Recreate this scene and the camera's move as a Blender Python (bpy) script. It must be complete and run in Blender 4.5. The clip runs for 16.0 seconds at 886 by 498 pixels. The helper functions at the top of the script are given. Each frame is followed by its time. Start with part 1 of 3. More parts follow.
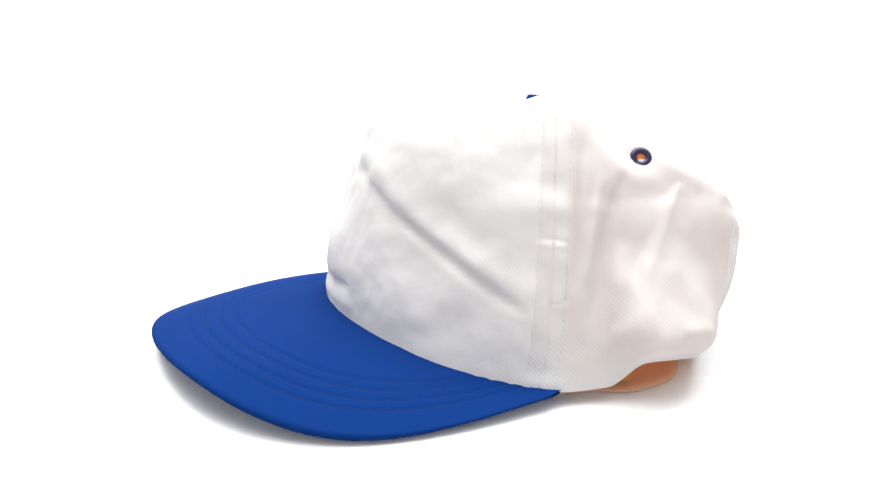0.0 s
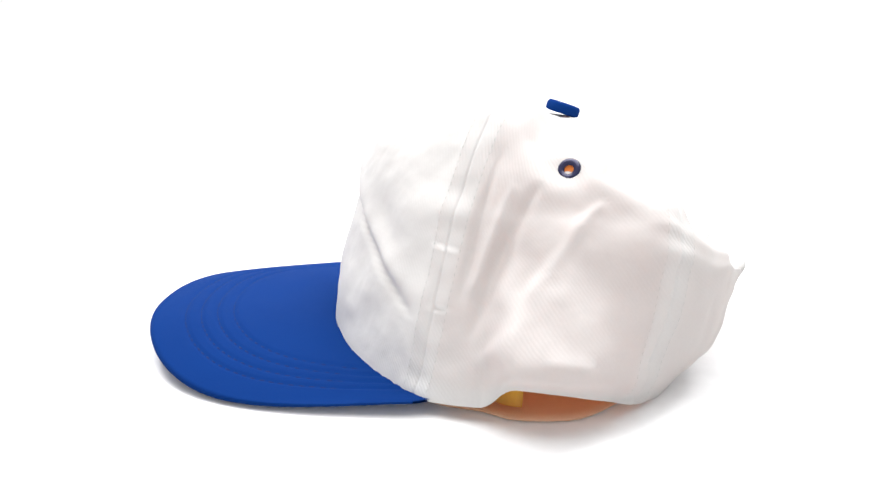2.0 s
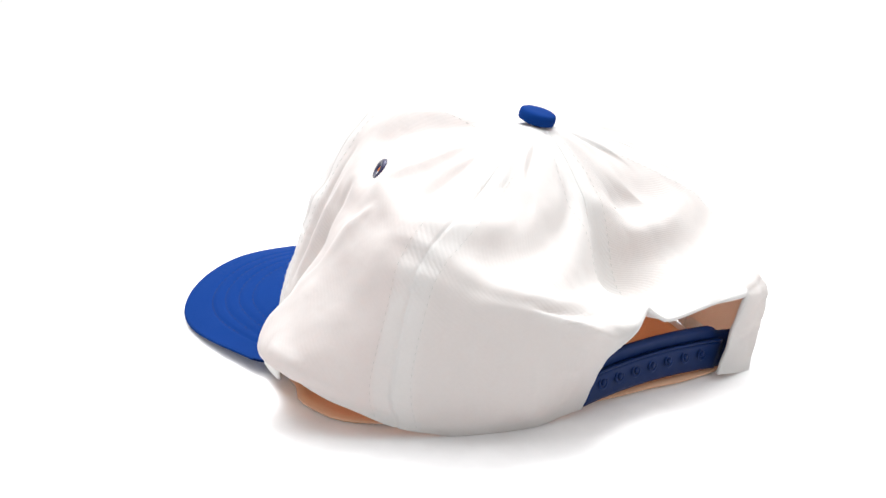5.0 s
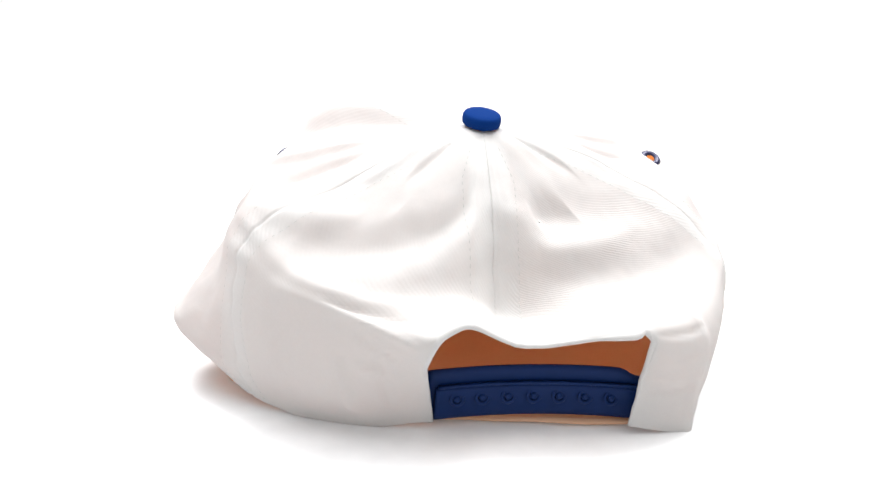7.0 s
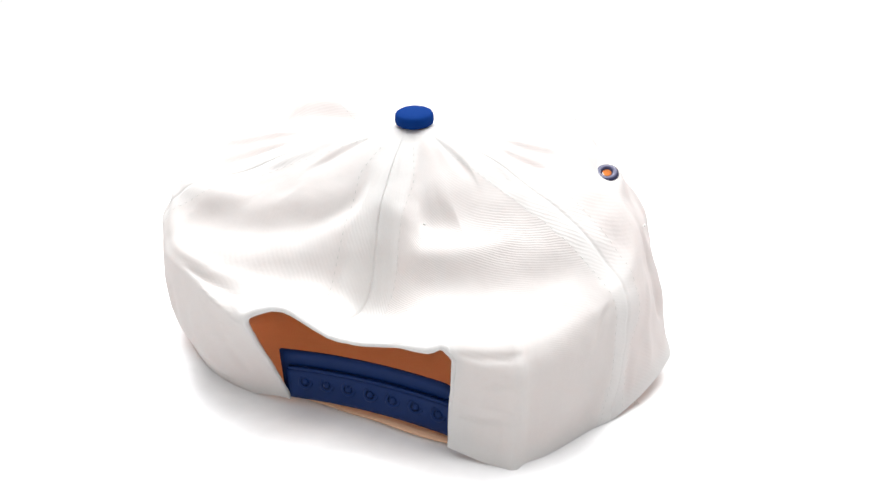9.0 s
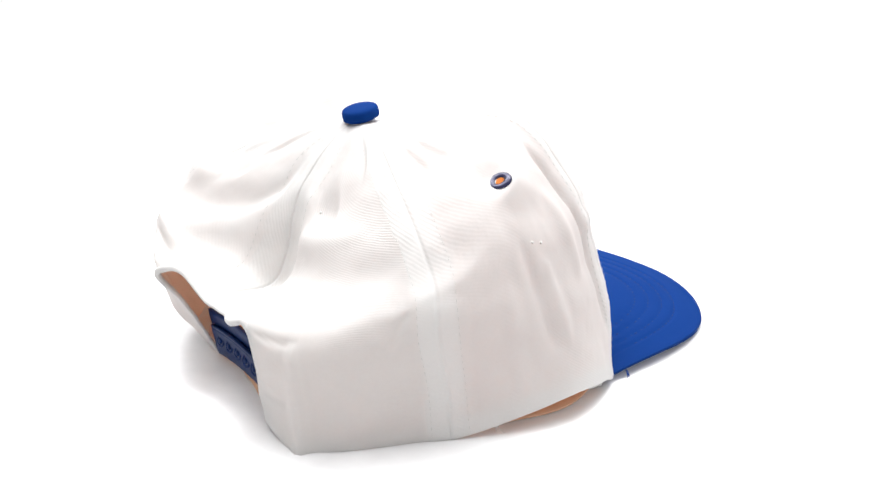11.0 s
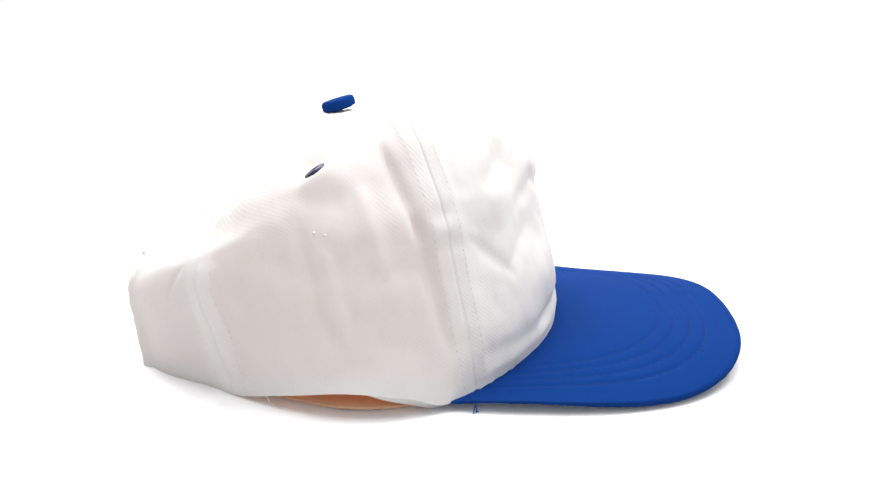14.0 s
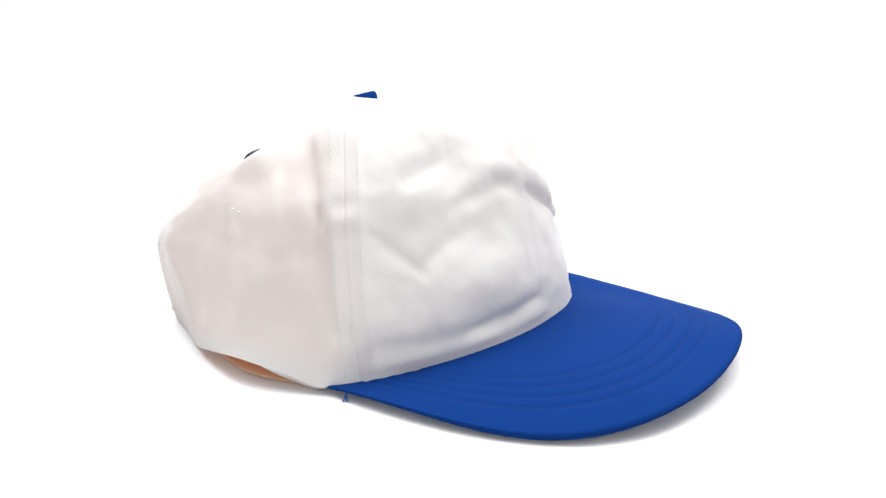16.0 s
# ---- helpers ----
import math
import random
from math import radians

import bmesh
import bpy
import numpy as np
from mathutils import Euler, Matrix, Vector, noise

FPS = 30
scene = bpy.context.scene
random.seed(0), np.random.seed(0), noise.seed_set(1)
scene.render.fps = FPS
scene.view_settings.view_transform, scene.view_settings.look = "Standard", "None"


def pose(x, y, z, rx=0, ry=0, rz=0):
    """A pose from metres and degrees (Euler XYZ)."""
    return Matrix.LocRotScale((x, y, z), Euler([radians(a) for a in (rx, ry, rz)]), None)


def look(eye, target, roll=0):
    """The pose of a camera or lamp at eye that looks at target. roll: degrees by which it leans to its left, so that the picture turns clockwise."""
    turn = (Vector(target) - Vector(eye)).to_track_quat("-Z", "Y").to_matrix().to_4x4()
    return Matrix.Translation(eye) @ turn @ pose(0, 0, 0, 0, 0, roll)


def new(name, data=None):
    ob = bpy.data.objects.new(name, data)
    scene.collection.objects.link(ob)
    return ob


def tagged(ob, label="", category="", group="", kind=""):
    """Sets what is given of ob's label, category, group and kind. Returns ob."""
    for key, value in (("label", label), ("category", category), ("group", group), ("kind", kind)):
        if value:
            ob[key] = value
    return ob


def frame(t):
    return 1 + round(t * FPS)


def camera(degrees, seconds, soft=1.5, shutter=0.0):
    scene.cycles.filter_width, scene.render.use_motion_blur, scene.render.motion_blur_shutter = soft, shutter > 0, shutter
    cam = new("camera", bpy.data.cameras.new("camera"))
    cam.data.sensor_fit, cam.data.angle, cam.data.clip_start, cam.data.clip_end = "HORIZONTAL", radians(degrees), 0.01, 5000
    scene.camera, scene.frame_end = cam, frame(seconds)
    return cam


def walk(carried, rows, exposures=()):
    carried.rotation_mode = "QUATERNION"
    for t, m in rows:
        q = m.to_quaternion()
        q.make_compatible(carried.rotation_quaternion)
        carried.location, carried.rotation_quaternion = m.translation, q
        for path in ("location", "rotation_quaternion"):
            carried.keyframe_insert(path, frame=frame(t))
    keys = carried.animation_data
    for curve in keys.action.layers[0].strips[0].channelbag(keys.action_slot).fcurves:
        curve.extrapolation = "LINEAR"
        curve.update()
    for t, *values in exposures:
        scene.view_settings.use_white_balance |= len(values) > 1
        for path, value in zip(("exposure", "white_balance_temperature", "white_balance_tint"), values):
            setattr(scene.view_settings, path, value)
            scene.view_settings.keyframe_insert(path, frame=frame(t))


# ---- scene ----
# ---- camera: fixed on its stand ----
U = 0.4                      # metres in one modelling unit (camera to turning axis)
cam = camera(54.9, 16.0, soft=1.4)


def aim(eye, yaw, pitch, roll):
    """A camera pose from degrees: yaw to the left of +y, pitch up, roll to its left."""
    return pose(*eye, 0, 0, yaw) @ pose(0, 0, 0, 90 + pitch) @ pose(0, 0, 0, 0, 0, roll)


STAND = aim((0, -U, 0.372 * U), 0.315, -14.945, 1.02)
walk(cam, [(0.0, STAND), (16.0, STAND)])

# ---- light: white tent, softbox overhead ----
world = bpy.data.worlds.new("studio")
scene.world = world
world.use_nodes = True
world.node_tree.nodes["Background"].inputs[0].default_value = (1.0, 0.985, 0.98, 1)
world.node_tree.nodes["Background"].inputs[1].default_value = 0.56


def softbox(name, x, y, z, target, w, h, watts, colour=(1, 1, 1)):
    data = bpy.data.lights.new(name, "AREA")
    data.shape, data.size, data.size_y, data.energy, data.color = "RECTANGLE", w, h, watts, colour
    ob = new(name, data)
    ob.matrix_world = look((x, y, z), target)
    return ob


softbox("softbox", 0.0, 0.12, 1.0, (0, 0.05, 0), 1.35, 1.25, 14.5)
softbox("backdrop_light", 0.0, 0.35, 1.25, (0, 1.35, 0.35), 1.8, 0.5, 22.0)
scene.view_settings.exposure = 0.28


# ---- materials ----
def nodes_of(name):
    mat = bpy.data.materials.new(name)
    mat.use_nodes = True
    nt = mat.node_tree
    return mat, nt, nt.nodes["Principled BSDF"]


def add(nt, kind, **values):
    n = nt.nodes.new(kind)
    for k, val in values.items():
        n.inputs[k].default_value = val
    return n


def cloth(name, colour, other, rough=0.9, twill=370.0, relief=0.35, through_light=0.0, glow=None, crumple=0.06, sheen=0.1, gloss=0.15, lay=1.0):
    """Woven cotton: diagonal twill ribs, slubs, soft uneven shade, fine crumples."""
    mat, nt, bsdf = nodes_of(name)
    coord = add(nt, "ShaderNodeTexCoord")
    big = add(nt, "ShaderNodeTexNoise", Scale=34.0, Detail=5.0, Roughness=0.6)
    fine = add(nt, "ShaderNodeTexNoise", Scale=900.0, Detail=3.0)
    mix = add(nt, "ShaderNodeMix")
    mix.data_type = "RGBA"
    mix.inputs[6].default_value, mix.inputs[7].default_value = (*colour, 1), (*other, 1)
    both = add(nt, "ShaderNodeMath")
    both.operation = "MULTIPLY"
    nt.links.new(coord.outputs["Object"], big.inputs["Vector"])
    nt.links.new(coord.outputs["Object"], fine.inputs["Vector"])
    nt.links.new(big.outputs["Fac"], both.inputs[0])
    nt.links.new(fine.outputs["Fac"], both.inputs[1])
    both.inputs[1].default_value = 1.0
    twice = add(nt, "ShaderNodeMath")
    twice.operation = "MULTIPLY"
    twice.inputs[1].default_value = 2.0
    nt.links.new(both.outputs[0], twice.inputs[0])
    nt.links.new(twice.outputs[0], mix.inputs[0])
    # twill ribs run along the cloth's own (u, v), laid down in metres
    uv = add(nt, "ShaderNodeUVMap")
    rib = add(nt, "ShaderNodeTexWave", Scale=twill, Distortion=2.2, Detail=2.0)
    rib.wave_type, rib.bands_direction = "BANDS", "DIAGONAL"
    slant = add(nt, "ShaderNodeMapping")
    slant.inputs["Scale"].default_value = (lay, 1.0, 1.0)
    nt.links.new(uv.outputs["UV"], slant.inputs["Vector"])
    nt.links.new(slant.outputs["Vector"], rib.inputs["Vector"])
    b1 = add(nt, "ShaderNodeBump", Strength=relief, Distance=0.0004)
    # the weave is pressed smooth in patches
    patch = add(nt, "ShaderNodeTexNoise", Scale=24.0, Detail=2.0)
    worn = add(nt, "ShaderNodeMapRange")
    worn.inputs["From Min"].default_value, worn.inputs["From Max"].default_value = 0.40, 0.62
    worn.inputs["To Min"].default_value, worn.inputs["To Max"].default_value = relief * 0.35, relief * 1.9
    nt.links.new(coord.outputs["Object"], patch.inputs["Vector"])
    nt.links.new(patch.outputs["Fac"], worn.inputs["Value"])
    nt.links.new(worn.outputs[0], b1.inputs["Strength"])
    b2 = add(nt, "ShaderNodeBump", Strength=crumple, Distance=0.003)
    folds = add(nt, "ShaderNodeTexNoise", Scale=55.0, Detail=4.0, Roughness=0.55)
    nt.links.new(coord.outputs["Object"], folds.inputs["Vector"])
    nt.links.new(folds.outputs["Fac"], b2.inputs["Height"])
    nt.links.new(rib.outputs["Fac"], b1.inputs["Height"])
    nt.links.new(b2.outputs["Normal"], b1.inputs["Normal"])
    nt.links.new(b1.outputs["Normal"], bsdf.inputs["Normal"])
    nt.links.new(mix.outputs[2], bsdf.inputs["Base Color"])
    bsdf.inputs["Roughness"].default_value = rough
    bsdf.inputs["Sheen Weight"].default_value = sheen
    bsdf.inputs["Specular IOR Level"].default_value = gloss
    if through_light:
        tr = add(nt, "ShaderNodeBsdfTranslucent")
        tr.inputs["Color"].default_value = (*(glow or colour), 1)
        mixed = add(nt, "ShaderNodeMixShader", Fac=through_light)
        nt.links.new(bsdf.outputs[0], mixed.inputs[1])
        nt.links.new(tr.outputs[0], mixed.inputs[2])
        nt.links.new(mixed.outputs[0], nt.nodes["Material Output"].inputs["Surface"])
    return mat


def plain(name, colour, rough=0.5, metal=0.0, bump=0.0, scale=200.0, coat=0.0, gloss=0.5):
    mat, nt, bsdf = nodes_of(name)
    coord = add(nt, "ShaderNodeTexCoord")
    n = add(nt, "ShaderNodeTexNoise", Scale=scale, Detail=4.0)
    nt.links.new(coord.outputs["Object"], n.inputs["Vector"])
    ramp = add(nt, "ShaderNodeMapRange")
    ramp.inputs["To Min"].default_value, ramp.inputs["To Max"].default_value = rough * 0.85, min(1.0, rough * 1.15)
    nt.links.new(n.outputs["Fac"], ramp.inputs["Value"])
    nt.links.new(ramp.outputs[0], bsdf.inputs["Roughness"])
    mix = add(nt, "ShaderNodeMix")
    mix.data_type = "RGBA"
    mix.inputs[6].default_value = (*[c * 0.9 for c in colour], 1)
    mix.inputs[7].default_value = (*[min(1, c * 1.08) for c in colour], 1)
    nt.links.new(n.outputs["Fac"], mix.inputs[0])
    nt.links.new(mix.outputs[2], bsdf.inputs["Base Color"])
    bsdf.inputs["Metallic"].default_value = metal
    bsdf.inputs["Specular IOR Level"].default_value = gloss
    bsdf.inputs["Coat Weight"].default_value = coat
    if bump:
        b = add(nt, "ShaderNodeBump", Strength=bump, Distance=0.0005)
        nt.links.new(n.outputs["Fac"], b.inputs["Height"])
        nt.links.new(b.outputs["Normal"], bsdf.inputs["Normal"])
    return mat


WHITE = cloth("white_twill", (0.775, 0.772, 0.764), (0.735, 0.730, 0.722), relief=0.055, crumple=0.09, through_light=0.23, glow=(0.97, 0.95, 0.93))
RIBBED_WHITE = cloth("ribbed_white_twill", (0.775, 0.772, 0.764), (0.735, 0.730, 0.722), twill=880.0, relief=0.13, crumple=0.07, through_light=0.25, glow=(0.97, 0.95, 0.93), lay=0.3)
STIFF_WHITE = cloth("stiffened_white_twill", (0.758, 0.748, 0.735), (0.715, 0.705, 0.693), relief=0.05, crumple=0.10, through_light=0.06, glow=(0.9, 0.9, 0.9))
SEAM_WHITE = cloth("doubled_white_twill", (0.782, 0.782, 0.773), (0.742, 0.741, 0.732), relief=0.10, crumple=0.08, through_light=0.17, glow=(0.9, 0.9, 0.9))
# Warm light bounced inside the crown is put into the lining's colour, paler behind.
WARM_LIT_LINING = cloth("warm_lit_lining", (0.90, 0.31, 0.085), (0.84, 0.27, 0.07), relief=0.15, crumple=0.05, through_light=0.75, glow=(1.0, 0.56, 0.27))
PALE_LINING = cloth("peach_lining", (0.80, 0.65, 0.56), (0.75, 0.59, 0.50), relief=0.15, crumple=0.05, through_light=0.5, glow=(1.0, 0.74, 0.58))
BLUE = cloth("blue_twill", (0.0028, 0.032, 0.172), (0.0024, 0.028, 0.156), rough=0.9, twill=900.0, relief=0.12, crumple=0.04, sheen=0.0, gloss=0.06)
# Orange-tinted light on the board, put into the colour of an added sheet.
ORANGE_LIGHT = cloth("orange_light_lining", (0.80, 0.50, 0.33), (0.75, 0.46, 0.30), relief=0.15, crumple=0.06)
AMBER = cloth("amber_sweatband", (0.80, 0.42, 0.06), (0.72, 0.36, 0.05), relief=0.2)
NAVY = plain("navy_plastic", (0.0020, 0.019, 0.098), 0.5, bump=0.1, gloss=0.18)
NAVY_METAL = plain("navy_enamel", (0.012, 0.012, 0.06), 0.3, metal=0.3, coat=0.4)
BLUE_THREAD = plain("blue_thread", (0.006, 0.06, 0.32), 0.6, gloss=0.3)
# Brim-blue thread, darkened to put the grooves' shade into its colour.
SHADED_THREAD = plain("shaded_blue_thread", (0.0012, 0.016, 0.100), 0.65, gloss=0.15)
# White thread, its colour greyed for the shade of stitches sunk in the cloth.
GREYED_THREAD = plain("greyed_white_thread", (0.67, 0.69, 0.67), 0.8, gloss=0.2)
PAPER = plain("white_board", (0.89, 0.89, 0.90), 0.25, bump=0.02, scale=60.0, gloss=0.45)


# ---- building helpers ----
def part(name, bm, material, parent, label=""):
    me = bpy.data.meshes.new(name)
    bm.normal_update()
    bm.to_mesh(me)
    bm.free()
    for m in material if isinstance(material, (list, tuple)) else [material]:
        me.materials.append(m)
    for p in me.polygons:
        p.use_smooth = True
    ob = new(name, me)
    if parent:
        ob.parent = parent
    return tagged(ob, label)


def pchip(xs, ys, x, period=None):
    """Smooth interpolation without overshoot; ys may hold columns."""
    xs, ys, x = np.asarray(xs, float), np.asarray(ys, float), np.asarray(x, float)
    if period:
        xs = np.concatenate([xs[-3:] - period, xs, xs[:3] + period])
        ys = np.concatenate([ys[-3:], ys, ys[:3]])
    h = np.diff(xs)
    shape = (-1,) + (1,) * (ys.ndim - 1)
    d = np.diff(ys, axis=0) / h.reshape(shape)
    m = np.zeros_like(ys)
    w1, w2 = (2 * h[1:] + h[:-1]).reshape(shape), (h[1:] + 2 * h[:-1]).reshape(shape)
    a, b = d[:-1], d[1:]
    safe = np.where(a * b > 0, (w1 + w2) / (w1 / np.where(a == 0, 1, a) + w2 / np.where(b == 0, 1, b)), 0)
    m[1:-1], m[0], m[-1] = safe, d[0], d[-1]
    i = np.clip(np.searchsorted(xs, x) - 1, 0, len(h) - 1)
    s = ((x - xs[i]) / h[i]).reshape((-1,) + (1,) * (ys.ndim - 1))
    hh = h[i].reshape(s.shape)
    return ((1 + 2 * s) * (1 - s) ** 2 * ys[i] + s * (1 - s) ** 2 * hh * m[i]
            + s * s * (3 - 2 * s) * ys[i + 1] + s * s * (s - 1) * hh * m[i + 1])


def bump_at(x, centre, width):
    return np.exp(-((x - centre) / width) ** 2)


# ---- the white board that the cap turns on, swept up behind ----
FLOOR = 0.0066               # height of the board, in modelling units


def sweep():
    bm = bmesh.new()
    f = FLOOR * U
    prof = [(-1.2, f), (0.9, f)]
    prof += [(0.9 + 0.5 * math.sin(a), f + 0.5 - 0.5 * math.cos(a)) for a in np.linspace(0.1, math.pi / 2, 14)]
    prof += [(1.4, 1.5)]
    rows = []
    for x in (-1.4, 1.4):
        rows.append([bm.verts.new((x, y, z)) for y, z in prof] + [bm.verts.new((x, y + (0.02 if z > 0.4 else 0), z - 0.02)) for y, z in reversed(prof)])
    n = len(rows[0])
    for i in range(n):
        bm.faces.new((rows[0][i], rows[1][i], rows[1][(i + 1) % n], rows[0][(i + 1) % n]))
    bm.faces.new(rows[0])
    bm.faces.new(list(reversed(rows[1])))
    bmesh.ops.recalc_face_normals(bm, faces=bm.faces)
    ob = part("backdrop", bm, PAPER, None, "glossy white seamless board swept up behind the cap")
    return tagged(ob, category="backdrop", kind="structure")


sweep()

# ---- the cap, in modelling units; +y is the way the brim points ----
cap = tagged(new("baseball_cap"), "white cotton cap with blue brim, slumped on a white board", "cap")
CENTRE = np.array([0.0, -0.075])
BUTTON = np.array([0.0, -0.130, 0.2685])

# Brim: a bent sheet, fallen at both sides.
BW, BY0, BYT, BN, BM_ = 0.2490, 0.0155, 0.3432, 0.8934, 0.6165
BX, BYC, BQ = -0.0032, 0.1322, 2.34
SKEW, SKEW2, LOPSIDED, FULL = -0.0557, 0.0666, -0.0185, 0.0050


def brim_z(x, y):
    return (0.0162 + 0.2343 * y - 0.4825 * y * y - (9.7587 * y - 0.2096) * np.abs(x) ** 2.8901
            - 0.0164 * x + 0.1532 * x * y - 0.8222 * x * y * y
            - 0.0016 * (1 - np.tanh((x + 0.12) / 0.04)) * np.clip(y / 0.10, 0, 1)
            + 0.0009 * (1 + np.tanh((x - 0.09) / 0.05)) * np.clip((y - 0.05) / 0.12, 0, 1))


def brim_edge(a, scale=1.0):
    x = BW * scale * np.sign(np.sin(a)) * np.abs(np.sin(a)) ** BN
    c = np.abs(np.cos(a))
    y = BY0 + (BYT - BY0) * scale * c ** BM_ + SKEW * x + SKEW2 * x * c
    x = x * (1 + LOPSIDED * np.tanh(x / 0.05)) + BX + FULL * scale * np.where(a > 0, 1.15, 0.70) * np.sin(2 * a)
    return x, y


def brim_root(a, inset=0.0):
    s = np.sign(np.sin(a)) * np.abs(np.sin(a)) ** BN
    x = BW * 0.99 * s * (1 - inset) + BX
    y = BYC - (BYC - BY0) * np.abs(s) ** BQ - inset
    return x, y


# Crown sections: azimuth, then (radius, height) from hem to top.
SECTIONS = {}


def section(azimuth, *profile):
    SECTIONS[azimuth % 360] = profile


# front panel
section(90, (.207, .039), (.203, .095), (.185, .158), (.167, .228), (.134, .276))
section(57, (.222, .033), (.217, .093), (.193, .156), (.164, .228), (.128, .281))
section(123, (.222, .033), (.208, .095), (.187, .156), (.167, .228), (.130, .281))
section(40, (.236, .024), (.231, .090), (.213, .152), (.193, .216), (.138, .288))
section(20, (.2595, .0150), (.246, .080), (.228, .145), (.206, .206), (.138, .2885))
section(160, (.2660, .0210), (.246, .080), (.225, .150), (.202, .208), (.138, .295))
# right side
section(12, (.2660, .0265), (.2510, .080), (.2350, .139), (.2125, .2015), (.1460, .2760))
section(0, (.273, .035), (.261, .080), (.248, .130), (.226, .192), (.165, .256))
section(-12, (.266, .0255), (.260, .085), (.249, .150), (.228, .205), (.178, .246))
section(-33, (.256, .006), (.270, .060), (.281, .125), (.263, .163), (.178, .220))
# back
section(-57, (.284, .006), (.288, .050), (.293, .106), (.245, .140), (.150, .188))
section(-70, (.254, .016), (.264, .060), (.270, .113), (.215, .132), (.130, .185))
section(-90, (.215, .004), (.226, .050), (.238, .099), (.155, .107), (.105, .205))
section(-104, (.207, .010), (.230, .060), (.250, .125), (.186, .131), (.120, .200))
section(-111, (.208, .013), (.233, .060), (.260, .116), (.200, .136), (.132, .198))
section(-135, (.232, .003), (.268, .060), (.279, .130), (.270, .158), (.165, .215))
# left side
section(-152, (.254, .013), (.275, .060), (.284, .120), (.272, .188), (.190, .234))
section(-172, (.287, .044), (.310, .077), (.270, .145), (.232, .200), (.195, .246))
section(178, (.284, .049), (.303, .082), (.240, .150), (.217, .196), (.175, .256))
section(171, (.270, .023), (.256, .080), (.231, .145), (.208, .200), (.150, .284))

AZ = sorted(SECTIONS)
TABLE = np.array([SECTIONS[a] for a in AZ])
SEAMS = {"front_right": 22.0, "front_left": 158.0, "rear_left": 209.0, "centre_back": 266.5, "rear_right": 327.0}

PUCKER = {22.0: 0.0008, 158.0: 0.0010, 209.0: 0.0013, 266.5: 0.0005, 327.0: 0.0007}   # unevenness along each seam
# How far each seam leans from its azimuth, level by level.
LEAN_LEVELS = (0.0, 1.0, 2.0, 3.0, 4.1, 5.0)
LEANS = {22.0: (6.2, 3.8, 1.6, -0.6, -2.5, -3.0), 158.0: (-1.6, 0.3, 2.0, 3.7, 4.5, 5.0),
         209.0: (-4.5, -4.0, -1.5, 2.0, 6.0, 7.0), 327.0: (4.0, 2.5, 0.0, -0.5, -1.5, 0.0)}


def lean(seam, lev):
    return pchip(LEAN_LEVELS, LEANS[seam], np.clip(lev, 0, 5)) if seam in LEANS else np.zeros(len(lev))


def warp(az, lev):
    """Carry azimuths of the pattern to those of the leaning seams; the opening stays."""
    knots = [22.0, 158.0, 209.0, 248.0, 266.5, 292.0, 327.0]
    knots = [327.0 - 360] + knots + [382.0]
    turn = np.stack([lean(k % 360, lev) for k in knots])
    wrap = (az + 33) % 360 - 33
    i = np.clip(np.searchsorted(knots, wrap, side="right") - 1, 0, len(knots) - 2)
    k = np.asarray(knots)
    f = (wrap - k[i]) / (k[i + 1] - k[i])
    n = np.arange(len(az))
    return az + turn[i, n] * (1 - f) + turn[i + 1, n] * f


def fold(az, lev, a0, l0, a1, l1, width):
    """1 on the line from (a0, l0) to (a1, l1) over the cloth, falling to 0 beside it."""
    k, j = 0.0040, 0.055
    px, py, qx, qy = a0 * k, l0 * j, a1 * k, l1 * j
    x, y = az * k, lev * j
    dx, dy = qx - px, qy - py
    L = math.hypot(dx, dy)
    t = np.clip(((x - px) * dx + (y - py) * dy) / L, 0, L)
    d = np.hypot(x - px - t * dx / L, y - py - t * dy / L)
    end = np.clip(np.minimum(t, L - t) / (0.35 * L), 0, 1)
    return np.exp(-(d / (width * (0.6 + 0.4 * end))) ** 2) * end * (2 - end)


# Folds: from (azimuth, level) to (azimuth, level), width, height (below 0: a valley).
FRONT_FOLDS = [
    (88, 2.52, 122, 1.93, .0055, -.0055), (110, 2.16, 154, 1.16, .0060, -.0060), (98, 3.30, 150, 3.12, .012, .0025), (88, 2.85, 156, 1.35, .015, .0050),
    (28, .50, 66, .42, .008, -.0017), (56, .42, 90, .62, .008, -.0034),
    (26, .20, 70, .20, .008, .0020), (60, .20, 94, .28, .008, .0015), (62, 2.15, 43, 1.70, .009, -.0018), (52, 1.05, 82, 1.45, .018, .0020),
    (28, 2.35, 46, 1.45, .007, -.0024), (36, 3.00, 54, 3.05, .010, -.0035), (70, 2.75, 112, 1.95, .009, -.0028),
    (52, 2.40, 88, 2.70, .008, -.0030), (60, 3.05, 82, 2.95, .010, .0015),
]
SIDE_FOLDS = [
    (181, 3.55, 167.5, 1.00, .008, -.0065), (170, 3.60, 165, 1.50, .005, -.0045), (175.5, 3.40, 167.5, 1.60, .006, .0045),
    (196, 3.35, 178, 1.50, .006, .0048), (184, 2.05, 170, .60, .008, .0035), (191.5, 2.90, 171.5, 1.00, .009, -.0042), (203, 3.45, 188, 1.70, .014, -.0030),
    (182, 1.05, 191, 1.08, .008, .0040), (160, 2.20, 160, 2.25, .012, -.0035), (160, 1.35, 160, 1.40, .010, -.0030),
    (8.5, 3.75, 16.5, 2.40, .007, -.0078), (14.5, 2.90, 22.5, .60, .008, -.0065), (1, 3.40, 7, 2.00, .009, .0040),
    (347, 2.60, 355, .90, .008, -.0045), (354, 2.40, 359, .90, .008, .0030),
]
